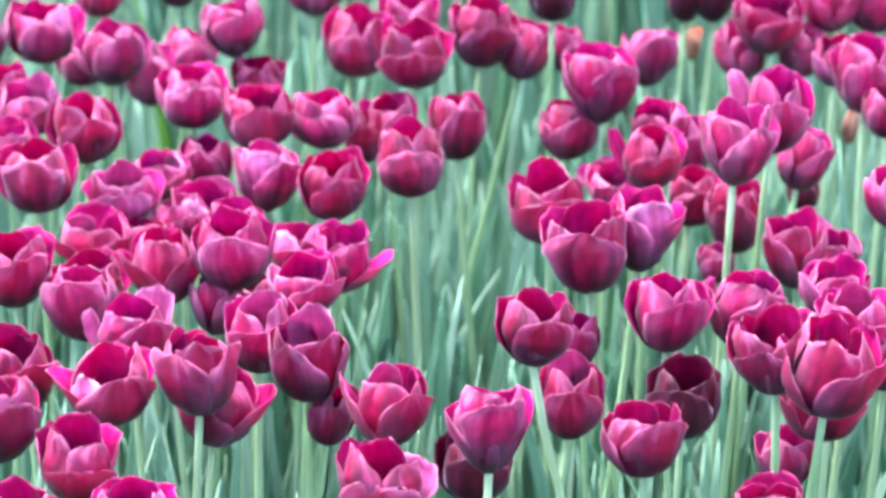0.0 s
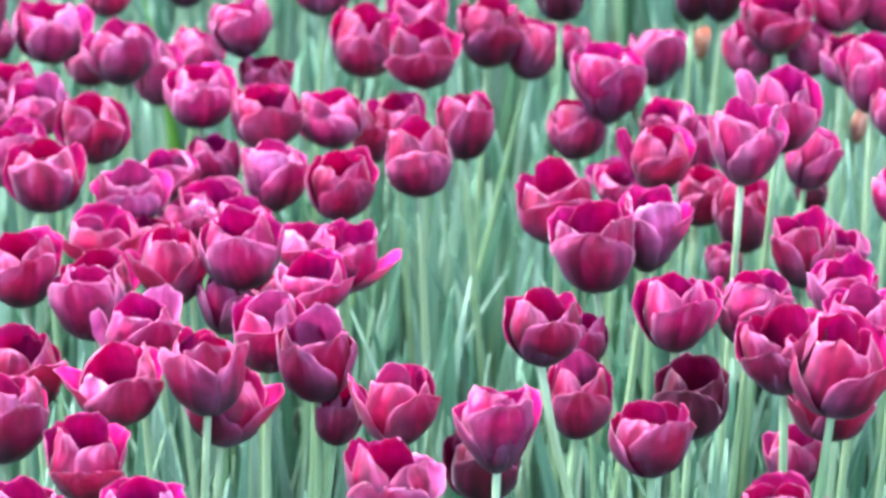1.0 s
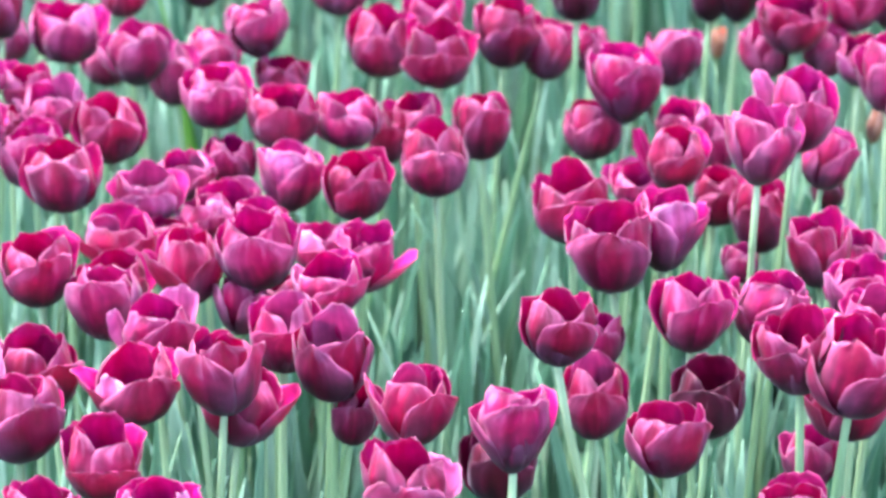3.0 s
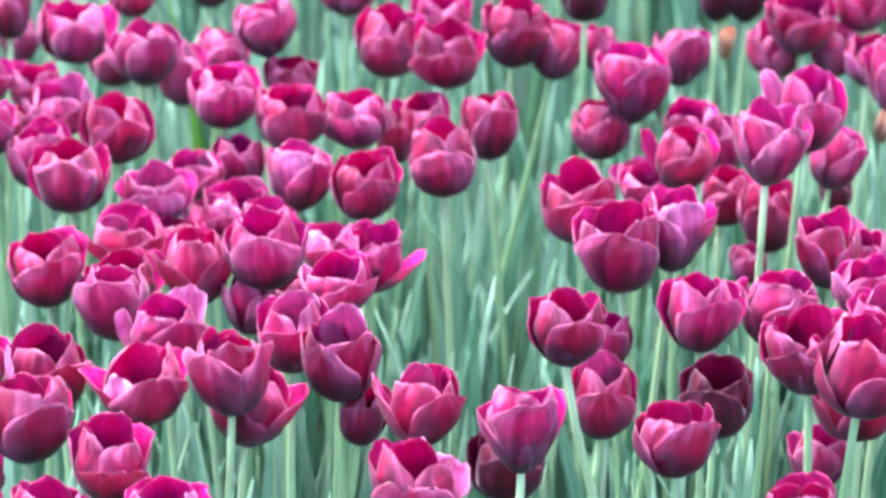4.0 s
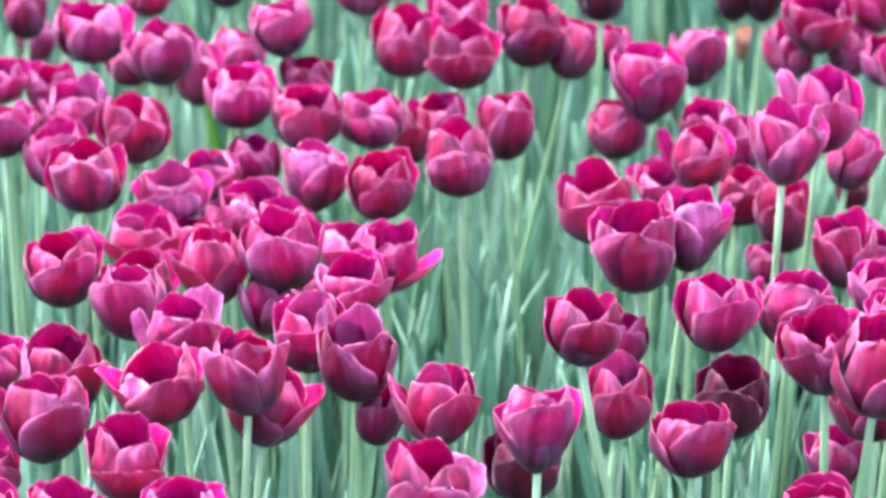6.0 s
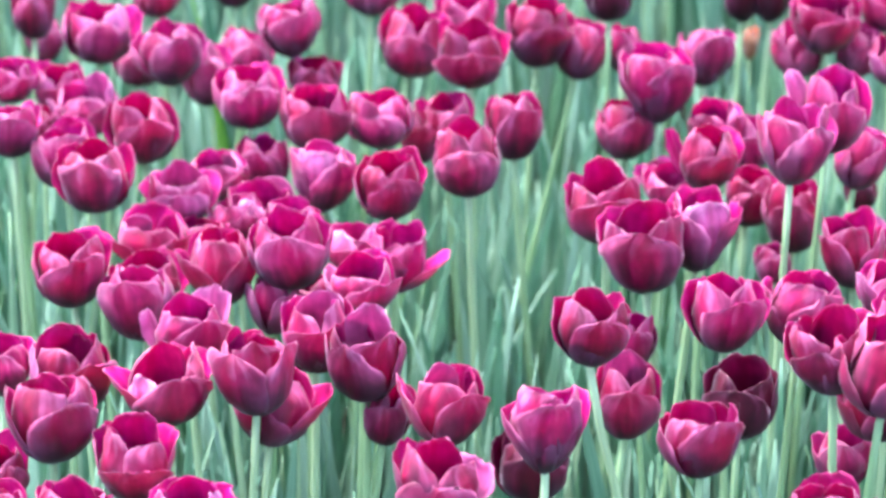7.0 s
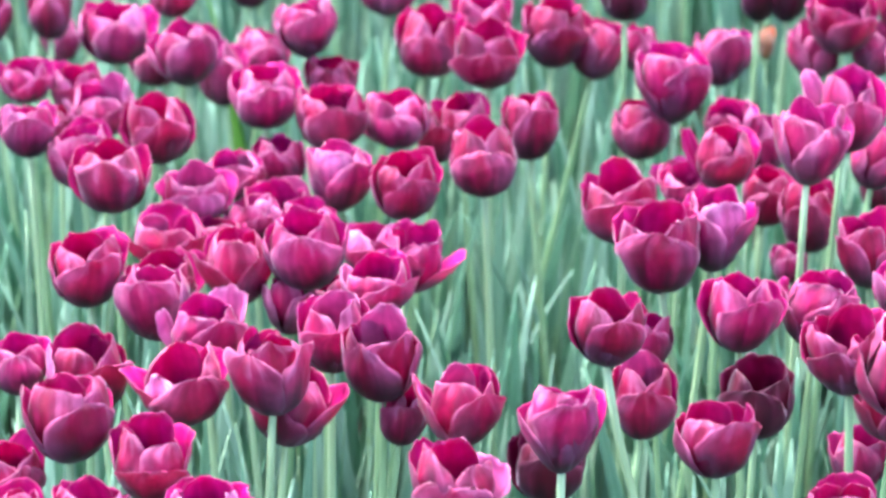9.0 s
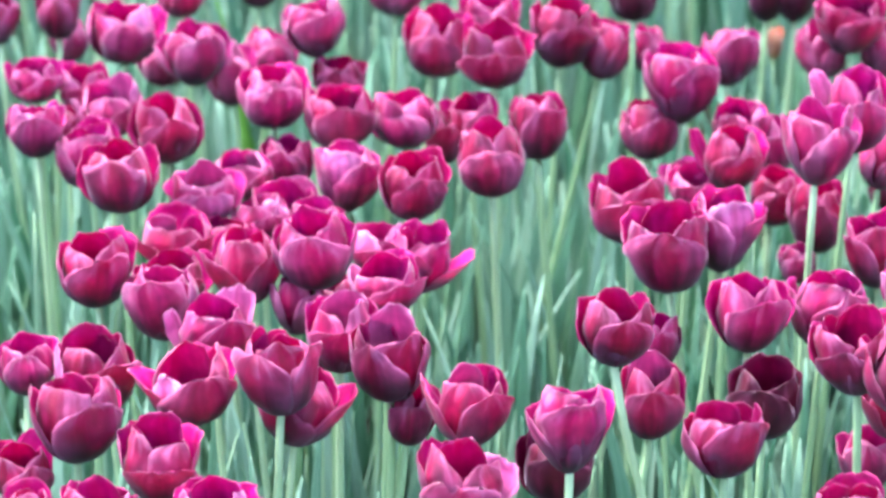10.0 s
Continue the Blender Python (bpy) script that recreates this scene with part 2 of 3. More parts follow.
def petal_points(rng, radius, height, around, opening, outer, taper, reach=1.0, spread=1.0, breadth=1.0):
    """One petal of the cup round the z axis, as a grid from the foot to the tip; reach, spread and breadth scale its height, its mouth and its width."""
    cols = 13
    tall = height * reach * (rng.uniform(0.87, 1.04) if outer else rng.uniform(1.0, 1.15))
    mouth = spread * (1.03 * opening * rng.uniform(0.86, 1.12) if outer else (0.18 + 0.47 * opening) * rng.uniform(0.74, 1.17))
    belly = radius * (1.0 if outer else 0.85)
    peak = rng.uniform(0.64, 0.75)
    v = np.concatenate([np.linspace(0, peak, 7)[:-1], peak + (1 - peak) * np.sin(np.linspace(0, np.pi / 2, 10))])
    p = [(0.07, 0.02), (0.98 - 0.60 * taper, -0.07 + 0.20 * taper), (1.16 + 0.06 * taper, 0.44 + 0.08 * taper), (mouth, 1.0)]
    w = [(1 - v) ** 3, 3 * v * (1 - v) ** 2, 3 * v * v * (1 - v), v ** 3]
    r = sum(a * q[0] for a, q in zip(w, p))
    plain = sum(a * b for a, b in zip(w, (0.07, 0.98 - 0.60 * taper, 1.16 + 0.06 * taper, mouth / spread)))
    r = belly * r / plain.max()
    z = tall * sum(a * q[1] for a, q in zip(w, p))
    # the outline: broad, with a blunt round tip
    full = (rng.uniform(0.88, 1.06) if outer else rng.uniform(0.90, 1.08)) * radius * breadth
    low = 0.36 + 0.64 * np.sin(np.pi / 2 * np.clip(v / peak, 0, 1))
    q = np.clip((v - peak) / (1 - peak), 0, 1)
    top = (1 - q ** rng.uniform(2.1, 3.2)) ** rng.uniform(0.46, 0.60)
    half = full * np.where(v < peak, low, np.maximum(top, 0.03))
    half = half * (1 + 0.03 * np.sin(rng.uniform(9, 16) * v + rng.uniform(0, 6)) * v)
    s = np.linspace(-1, 1, cols)
    S, V = np.meshgrid(s, v)
    R = r[:, None] * np.ones_like(S)
    wrap = np.clip(half / np.maximum(r, 0.28 * radius), 0, 1.12)
    turn = np.maximum(wrap, 1.12 * np.clip(1.5 - 2.4 * v, 0, 1))[:, None] * S
    # the sides sink or lift, one side laps over its neighbour, the rim rolls out or in, the blade is uneven
    curl = rng.uniform(-0.14, 0.16) if outer else rng.uniform(-0.20, -0.02)
    flick = rng.choice((rng.uniform(-0.14, 0.06), rng.uniform(0.0, 0.17)))
    lap = rng.uniform(0.03, 0.11) * (1.0 if outer else 0.3) * rng.choice((-1, 1))
    crease = rng.uniform(0.008, 0.035)
    skew = rng.uniform(-0.16, 0.16)
    point = rng.uniform(-0.03, 0.035)
    phase, waves = rng.uniform(0, 6.28), rng.uniform(2.0, 4.5)
    E = S * (half / full)[:, None]
    R = R + radius * (lap * E * V + curl * E * E * V * V - 0.045 * np.exp(-(E / 0.20) ** 2) * V * V
                      + flick * V ** 6 + 0.03 * np.sin(waves * V * 2 + phase + 2.1 * E) * V
                      + 0.03 * np.sin(7 * V + 5 * E + 2 * phase) * V * np.abs(E)
                      + crease * np.sin(rng.uniform(6, 10) * E + 3 * phase + 1.5 * V) * V)
    Z = z[:, None] + tall * (0.02 * np.sin(waves * E + phase) * V ** 3 - 0.02 * E * E * V + point * np.exp(-(E / 0.3) ** 2) * V ** 6)
    ang = around + turn + skew * V * V
    pts = np.stack([R * np.sin(ang), -R * np.cos(ang), Z], axis=2)
    # soft dents and buckles, strongest towards the free edge
    shift, frill = rng.uniform(0, 90), rng.uniform(0.04, 0.12)
    for i in range(pts.shape[0]):
        for j in range(cols):
            q = pts[i, j]
            d = noise.noise_vector(Vector((q[0] * 55 + shift, q[1] * 55, q[2] * 38)))
            e = noise.noise_vector(Vector((q[0] * 170, q[1] * 170 + shift, q[2] * 90)))
            pts[i, j] = q + np.array(d) * radius * 0.13 * V[i, j] + np.array(e) * radius * frill * V[i, j] ** 3
    uv = np.stack([(S + 1) / 2, V], axis=2)
    return pts, uv


def leaf_points(rng, length, width, bend, rows=11, cols=5):
    """A folded strap leaf that rises from the origin and bows towards +x."""
    v = np.linspace(0, 1, rows)
    lean = radians(rng.uniform(2, 10))
    ang = lean + bend * v ** 1.8
    step = length / (rows - 1)
    x = np.concatenate([[0], np.cumsum(np.sin(ang[:-1]) * step)])
    z = np.concatenate([[0], np.cumsum(np.cos(ang[:-1]) * step)])
    half = width / 2 * (0.45 + 0.55 * np.sin(np.pi / 2 * np.clip(v / 0.3, 0, 1))) * (1 - np.clip((v - 0.28) / 0.72, 0, 1)) ** 0.8
    half = np.maximum(half, 0.0006)
    s = np.linspace(-1, 1, cols)
    S, V = np.meshgrid(s, v)
    fold = radians(rng.uniform(20, 42)) * (1 - 0.6 * V)
    twist = rng.uniform(-0.9, 0.9) * V
    y0, up = half[:, None] * S * np.cos(fold), -half[:, None] * np.abs(S) * np.sin(fold)
    wave = 0.16 * half[:, None] * np.sin(9 * V + rng.uniform(0, 6)) * S
    ly = y0 * np.cos(twist) - up * np.sin(twist)
    ln = y0 * np.sin(twist) + up * np.cos(twist) + wave
    X = x[:, None] + ln * np.cos(ang)[:, None]
    Z = z[:, None] - ln * np.sin(ang)[:, None]
    return np.stack([X, ly, Z], axis=2), np.stack([(S + 1) / 2, V], axis=2)


def tube(path, radii, sides=8):
    """A round stalk along a path, closed at its upper end."""
    path = np.asarray(path, dtype=float)
    tang = np.gradient(path, axis=0)
    tang /= np.linalg.norm(tang, axis=1, keepdims=True)
    a = np.cross(tang, (0, 1, 0))
    a /= np.linalg.norm(a, axis=1, keepdims=True)
    b = np.cross(tang, a)
    k = np.arange(sides) * 2 * np.pi / sides
    ring = path[:, None] + radii[:, None, None] * (np.cos(k)[None, :, None] * a[:, None] + np.sin(k)[None, :, None] * b[:, None])
    n = len(path)
    verts = ring.reshape(-1, 3)
    faces = [(i * sides + j, i * sides + (j + 1) % sides, (i + 1) * sides + (j + 1) % sides, (i + 1) * sides + j) for i in range(n - 1) for j in range(sides)]
    faces.append(tuple((n - 1) * sides + j for j in range(sides)))
    uv = np.stack(np.meshgrid(np.arange(sides) / sides, np.linspace(0, 1, n)), axis=2).reshape(-1, 2)
    return verts, faces, uv


def stem_path(foot, head, axis, n=9):
    foot, head, axis = np.array(foot), np.array(head), np.array(axis)
    rise = head[2] - foot[2]
    way = (head - foot) / np.linalg.norm(head - foot)
    p1, p2 = foot + (way + np.array((0, 0, 1.0))) * 0.2 * rise, head - (0.4 * axis + 0.6 * way) * 0.3 * rise
    t = np.linspace(0, 1, n)[:, None]
    return (1 - t) ** 3 * foot + 3 * t * (1 - t) ** 2 * p1 + 3 * t * t * (1 - t) * p2 + t ** 3 * head


# a stock of leaf shapes that the plants share
stock = random.Random(7)
LEAVES = []
for k in range(16):
    pts, uv = leaf_points(stock, stock.uniform(0.27, 0.40), stock.uniform(0.026, 0.040), stock.uniform(0.05, 0.6))
    verts, faces, uvs, slots = shell(pts, uv, 0.0012)
    LEAVES.append(mesh_of("leaf", verts, faces, [LEAF], uvs))

COLOURS = {
    "magenta": "magenta tulip with silky petals on a pale green stem",
    "crimson": "deep crimson tulip with dark-footed petals on a pale stem",
    "mauve": "mauve pink tulip with lilac-edged petals on a pale stem",
    "wine": "dark wine-red tulip with blackish-footed petals on a pale stem",
    "maroon": "dark maroon tulip, nearly black at its foot",
    "apricot": "small apricot tulip bud low among the green stems",
}


def tulip_label(tone, opening, petals):
    if tone == "apricot":
        return COLOURS[tone]
    if petals and max(p[1] for p in petals.values()) > 1.3:
        return COLOURS[tone].split(" on a")[0] + ", one petal bent outwards"
    if opening > 1.04:
        return "wide open " + COLOURS[tone]
    if opening < 0.88:
        return "half closed " + COLOURS[tone]
    return COLOURS[tone]


def tulip(x, y, z, wide, tall, tone="magenta", turn=0.0, opening=0.95, roll=0.0, taper=0.5, petals=None, nod=None, foot=None):
    """A tulip whose cup sits with its foot at (x, y, z); wide and tall are the cup's size, roll its lean to +x and nod
    its lean towards -y in degrees; petals gives (reach, spread, breadth, tone) of single petals, counted from the front one to +x."""
    rng = random.Random(round(1000 * x) * 7919 + round(1000 * y) * 31 + round(1000 * z))
    gx, gy = foot or (x - radians(roll) * 0.25 + rng.uniform(-0.03, 0.03), y + rng.uniform(-0.03, 0.03))
    root = tagged(new("tulip"), tulip_label(tone, opening, petals), "tulip", "tulips in the bed")
    root.location = (gx, gy, 0)
    z, tall = z - 0.125 * tall * taper - 0.03 * tall, tall * (0.94 + 0.06 * taper)
    head = np.array((x - gx, y - gy, z))
    tip = pose(0, 0, 0, nod if nod is not None else rng.uniform(-5, 8), roll + rng.uniform(-3, 3), 0)
    axis = np.array(tip @ Vector((0, 0, 1)))
    rot = np.array(tip.to_3x3())
    radius = wide / 2 / 0.995
    taper = taper + random.Random(round(5000 * x)).uniform(-0.2, 0.2)
    for k in range(6):
        outer = k % 2 == 0
        around = radians(turn + 60 * k + rng.uniform(-7, 7))
        pts, uv = petal_points(rng, radius, tall, around, opening, outer, taper, *(petals or {}).get(k, ())[:3])
        verts, faces, uvs, slots = shell(pts, uv, 0.0005)
        own = (petals or {}).get(k, ())
        hue = own[3] if len(own) > 3 else tone
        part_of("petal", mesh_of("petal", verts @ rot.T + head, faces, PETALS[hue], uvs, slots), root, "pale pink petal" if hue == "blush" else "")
    thick = 0.0029 * rng.uniform(0.9, 1.15) * min(1.0, wide / 0.05)
    path = stem_path((0, 0, 0.0), head + axis * 0.003, axis)
    verts, faces, uvs = tube(path, np.linspace(1.25, 1.0, len(path)) * thick)
    part_of("stem", mesh_of("stem", verts, faces, [STEM], uvs), root)
    spin = rng.uniform(0, 360)
    for k in range(rng.choice((2, 3, 3))):
        leaf = part_of("leaf", rng.choice(LEAVES), root)
        size = rng.uniform(0.85, 1.15)
        leaf.matrix_local = pose(0, 0, 0.0, 0, 0, spin + 137 * k + rng.uniform(-25, 25)) @ Matrix.Scale(size, 4)
    return root


# ---- the ground ----
G = bmesh.new()
bmesh.ops.create_grid(G, x_segments=60, y_segments=60, size=1.0)
for vert in G.verts:
    # fine in the bed, wide towards the horizon
    vert.co.x = math.copysign(abs(vert.co.x) ** 4 * 900 + abs(vert.co.x) * 3, vert.co.x)
    vert.co.y = math.copysign(abs(vert.co.y) ** 4 * 900 + abs(vert.co.y) * 3, vert.co.y) + 3.5
    if abs(vert.co.x) < 6 and abs(vert.co.y - 3.5) < 6:
        vert.co.z = 0.012 * noise.noise(vert.co * 4.0) - 0.004
ground_mesh = bpy.data.meshes.new("ground")
G.to_mesh(ground_mesh)
G.free()
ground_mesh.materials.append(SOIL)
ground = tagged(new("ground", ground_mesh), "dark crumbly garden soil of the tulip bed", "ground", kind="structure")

# ---- the tulips ----
tulip(-0.426, 3.175, 0.457, 0.0441, 0.0551, "wine", 0, 0.85, 0)
tulip(-0.424, 3.228, 0.410, 0.0404, 0.0503, "mauve", 30, 0.8, 0)
tulip(-0.483, 3.151, 0.460, 0.0404, 0.0505, "wine", 60, 0.9, 0)
tulip(-0.352, 3.089, 0.466, 0.0706, 0.0585, "magenta", 10, 0.9, 4, petals={1: (1.05, 1.15, 0.9, "blush"), 2: (1, 1.3)})
tulip(-0.276, 3.032, 0.466, 0.0662, 0.0582, "mauve", 30, 0.9, 0, taper=0.7, petals={0: (1.05, 1, 1.12), 5: (1.05, 1.1, 1.12)})
tulip(-0.322, 3.151, 0.415, 0.0463, 0.0410, "mauve", 0, 0.85, 0)
tulip(-0.244, 3.081, 0.425, 0.0476, 0.0595, "mauve", 30, 0.8, -6)
tulip(-0.214, 3.127, 0.430, 0.0549, 0.0509, "magenta", 20, 0.95, 5)
tulip(-0.195, 2.898, 0.478, 0.0647, 0.0545, "magenta", 14, 0.9, 0, petals={0: (1, 1, 1.12)})
tulip(-0.163, 3.079, 0.476, 0.0615, 0.0577, "mauve", 30, 0.9, 0, taper=0.8, petals={0: (1.05, 1, 1.12), 5: (1.05, 1.1, 1.12)})
tulip(-0.140, 3.064, 0.433, 0.0540, 0.0438, "wine", 0, 0.9, 0)
tulip(-0.305, 3.217, 0.464, 0.0480, 0.0417, "crimson", 30, 0.9, 0)
tulip(-0.229, 3.235, 0.467, 0.0425, 0.0362, "maroon", 60, 0.9, 0)
tulip(-0.426, 2.988, 0.466, 0.0515, 0.0382, "magenta", 40, 1, 0)
tulip(-0.382, 3.012, 0.443, 0.0531, 0.0492, "magenta", 0, 1.05, 0, petals={5: (1, 1.1, 0.9, "blush")})
tulip(-0.347, 2.920, 0.460, 0.0615, 0.0491, "mauve", 60, 1, 0, petals={1: (1.1, 1, 0.9, "blush"), 4: (1.1, 1.1, 0.8, "blush")})
tulip(-0.287, 2.851, 0.463, 0.0650, 0.0638, "crimson", 10, 0.9, 0, petals={0: (1, 1, 1.12)})
tulip(-0.404, 2.823, 0.480, 0.0511, 0.0499, "mauve", 0, 0.95, 0, petals={5: (1, 1.1, 1, "blush")})
tulip(-0.354, 2.809, 0.457, 0.0622, 0.0562, "magenta", 60, 0.95, -4, petals={4: (1.1, 0.98, 1, "mauve")})
tulip(-0.386, 2.901, 0.450, 0.0400, 0.0427, "wine", 20, 0.85, 4)
tulip(-0.316, 2.694, 0.484, 0.0677, 0.0570, "crimson", 0, 0.95, 0, taper=0.3, petals={0: (0.98, 1, 1.2), 1: (1.05, 1.05), 5: (1, 1.12), 4: (1, 1.4)}, foot=(-0.306, 2.704))
tulip(-0.089, 3.229, 0.461, 0.0619, 0.0478, "magenta", 60, 0.9, 0)
tulip(-0.050, 3.064, 0.464, 0.0668, 0.0624, "crimson", 0, 0.95, 8, petals={0: (1.0, 1.0, 1.12)})
tulip(0.012, 3.003, 0.476, 0.0645, 0.0582, "wine", 0, 1, 0, petals={0: (0.9, 1, 1.1), 5: (1, 1.1)})
tulip(0.009, 3.221, 0.426, 0.0597, 0.0590, "magenta", 0, 0.95, 0)
tulip(0.075, 3.088, 0.464, 0.0662, 0.0625, "wine", 20, 0.95, 5)
tulip(0.114, 3.092, 0.448, 0.0498, 0.0542, "crimson", 60, 0.85, 12)
tulip(0.143, 3.030, 0.532, 0.0452, 0.0468, "maroon", 0, 0.9, 0, foot=(0.138, 3.040))
tulip(0.163, 3.168, 0.422, 0.0397, 0.0458, "magenta", 30, 0.9, 0)
tulip(0.182, 2.888, 0.489, 0.0662, 0.0724, "magenta", 35, 0.95, 0, taper=0.85, petals={0: (0.95, 1, 1.1), 5: (0.98, 1.05, 1.1)}, nod=-2)
tulip(0.239, 3.077, 0.447, 0.0540, 0.0559, "mauve", 30, 0.8, 0, taper=0.8, petals={0: (1.05, 1, 1.15), 5: (1.05, 1.1, 1.15)})
tulip(0.154, 2.894, 0.448, 0.0544, 0.0532, "crimson", 30, 0.85, 0, taper=0.5, petals={0: (1.05, 1, 1.15), 5: (1.05, 1.1, 1.15)})
tulip(0.051, 2.878, 0.455, 0.0541, 0.0611, "crimson", 10, 0.88, -5, foot=(0.081, 2.888))
tulip(0.008, 2.716, 0.491, 0.0632, 0.0617, "crimson", 0, 0.95, 0, taper=0.35, petals={0: (0.88, 1, 1.15), 1: (1.05, 1.05), 5: (1.05, 1.05)}, foot=(0.023, 2.726))
tulip(-0.012, 2.951, 0.428, 0.0512, 0.0537, "crimson", 30, 0.95, 0)
tulip(-0.038, 2.946, 0.421, 0.0405, 0.0488, "crimson", 0, 0.8, 5)
tulip(-0.073, 2.892, 0.460, 0.0617, 0.0502, "magenta", -10, 0.95, 0, petals={0: (1.0, 1.0, 1.12)})
tulip(-0.135, 2.878, 0.467, 0.0665, 0.0568, "crimson", 30, 1, 0, petals={0: (0.95, 1, 1.12), 5: (0.95, 1.1, 1.12)})
tulip(-0.123, 2.739, 0.466, 0.0608, 0.0587, "mauve", 35, 0.95, 5, taper=0.8, petals={5: (1.05, 1.05, 1, "blush")})
tulip(-0.060, 2.700, 0.476, 0.0581, 0.0583, "crimson", 14, 0.9, 0, petals={0: (1.0, 1.0, 1.12)})
tulip(-0.179, 2.861, 0.428, 0.0499, 0.0535, "magenta", 0, 0.95, 0)
tulip(-0.216, 2.810, 0.445, 0.0573, 0.0397, "magenta", 60, 1, 0, petals={1: (1, 1.05, 1, "blush")})
tulip(-0.244, 2.717, 0.463, 0.0625, 0.0445, "mauve", 0, 1.05, 0, petals={0: (1, 1, 1.1, "blush"), 3: (1.1, 1, 1, "blush")})
tulip(-0.172, 2.726, 0.440, 0.0618, 0.0504, "magenta", 25, 1.05, 0, petals={2: (1.1, 1, 1, "blush"), 5: (1, 1.1, 1, "blush")})
tulip(0.219, 2.758, 0.478, 0.0581, 0.0546, "crimson", 10, 0.95, 0, taper=0.8, petals={0: (1, 1, 1.1), 4: (1.05, 1.5, 0.6), 1: (1, 1.1)})
tulip(0.240, 2.907, 0.438, 0.0558, 0.0549, "magenta", 30, 1, 0, petals={1: (1.05, 1.1, 0.9, "blush")})
tulip(0.270, 2.904, 0.429, 0.0421, 0.0526, "mauve", 0, 0.9, 6)
tulip(0.280, 2.629, 0.542, 0.0627, 0.0653, "mauve", 25, 1.02, 0, taper=0.95, petals={0: (1, 1, 1.1), 5: (1, 1.05, 1.15), 1: (1.02, 1.15, 0.8)}, foot=(0.270, 2.639), nod=-2)
tulip(0.320, 2.720, 0.532, 0.0599, 0.0659, "magenta", 10, 0.95, 8, petals={4: (1.1, 1.5, 0.85, "blush")}, foot=(0.300, 2.730))
tulip(0.353, 2.780, 0.469, 0.0485, 0.0528, "mauve", 35, 0.9, 10, taper=0.6, petals={0: (1.05, 1, 1.12), 5: (1.05, 1.1, 1.12)})
tulip(0.339, 3.147, 0.429, 0.0541, 0.0530, "mauve", 60, 0.9, 0)
tulip(0.361, 3.122, 0.464, 0.0723, 0.0626, "crimson", 30, 0.95, 0)
tulip(0.286, 3.214, 0.459, 0.0411, 0.0514, "maroon", 0, 0.9, 0)
tulip(0.315, 3.214, 0.459, 0.0445, 0.0515, "maroon", 30, 0.9, 0)
tulip(0.429, 3.173, 0.466, 0.0587, 0.0574, "magenta", 60, 0.95, 0)
tulip(0.473, 3.189, 0.458, 0.0590, 0.0540, "mauve", 0, 0.95, 0)
tulip(0.396, 3.143, 0.430, 0.0461, 0.0496, "mauve", 30, 0.9, 0)
tulip(0.420, 3.063, 0.451, 0.0450, 0.0484, "crimson", 60, 0.9, 0, petals={4: (0.9, 1.1, 1, "blush")})
tulip(0.435, 2.953, 0.471, 0.0615, 0.0684, "magenta", 10, 0.95, 0)
tulip(0.452, 2.912, 0.461, 0.0504, 0.0484, "crimson", 0, 0.95, 0)
tulip(0.424, 2.675, 0.477, 0.0537, 0.0551, "magenta", 60, 0.95, 0)
tulip(-0.317, 2.510, 0.483, 0.0611, 0.0594, "crimson", 20, 0.95, 0, petals={0: (1, 1, 1.12)})
tulip(-0.263, 2.623, 0.462, 0.0675, 0.0461, "crimson", 60, 1.1, 0, petals={3: (1, 1, 1, "blush"), 4: (1, 1.4)})
tulip(-0.198, 2.559, 0.461, 0.0622, 0.0618, "crimson", 60, 0.98, 0, petals={0: (1, 1, 1.12), 4: (1, 1.1, 1.1)})
tulip(-0.140, 2.549, 0.483, 0.0637, 0.0638, "magenta", 5, 0.95, 0, petals={0: (1, 1, 1.12)})
tulip(-0.262, 2.560, 0.448, 0.0600, 0.0520, "crimson", 20, 0.95, 0, petals={4: (1, 1.15)})
tulip(-0.257, 2.492, 0.464, 0.0590, 0.0617, "mauve", -10, 0.85, -5, petals={0: (1.12, 0.9, 1.4)})
tulip(-0.215, 2.417, 0.472, 0.0611, 0.0583, "magenta", 25, 1, 0, petals={0: (1, 1, 1.15), 2: (1.05, 1, 1, "blush"), 4: (0.85, 1.2, 0.4, "blush"), 5: (1, 1.15)})
tulip(-0.154, 2.549, 0.439, 0.0463, 0.0518, "magenta", 40, 0.9, 0, petals={4: (1.05, 1.05, 1, "blush")})
tulip(-0.114, 2.409, 0.476, 0.0583, 0.0574, "magenta", 8, 0.98, 5, petals={0: (1, 1, 1.12), 3: (1.1, 1, 1, "blush")})
tulip(-0.077, 2.474, 0.491, 0.0576, 0.0482, "magenta", 35, 1, 0, petals={0: (1, 1, 1.15), 4: (1, 1.1, 0.9, "blush"), 5: (0.98, 1.15, 1.12)})
tulip(-0.058, 2.589, 0.458, 0.0629, 0.0540, "magenta", 75, 1.15, 6, petals={0: (0.95, 1.38), 4: (1, 1.1, 1.12), 5: (1, 1.1, 1.12)})
tulip(-0.090, 2.654, 0.446, 0.0546, 0.0379, "mauve", 0, 1.1, 0, petals={1: (1.1, 1.1, 1, "blush"), 5: (1, 1, 1, "blush")})
tulip(0.127, 2.670, 0.467, 0.0693, 0.0568, "crimson", 0, 1.1, -5, petals={0: (1, 1, 1.12), 3: (1.2, 0.8, 1.1)})
tulip(0.154, 2.534, 0.487, 0.0745, 0.0750, "crimson", -5, 1.05, 0, petals={0: (0.98, 1.05, 1.25), 1: (0.98, 1.1), 5: (0.88, 1.12, 1, "mauve")}, foot=(0.224, 2.544))
tulip(0.198, 2.579, 0.482, 0.0568, 0.0653, "magenta", 80, 1, 5, petals={0: (1.1, 1.12), 5: (1.05, 1.05, 1, "blush")})
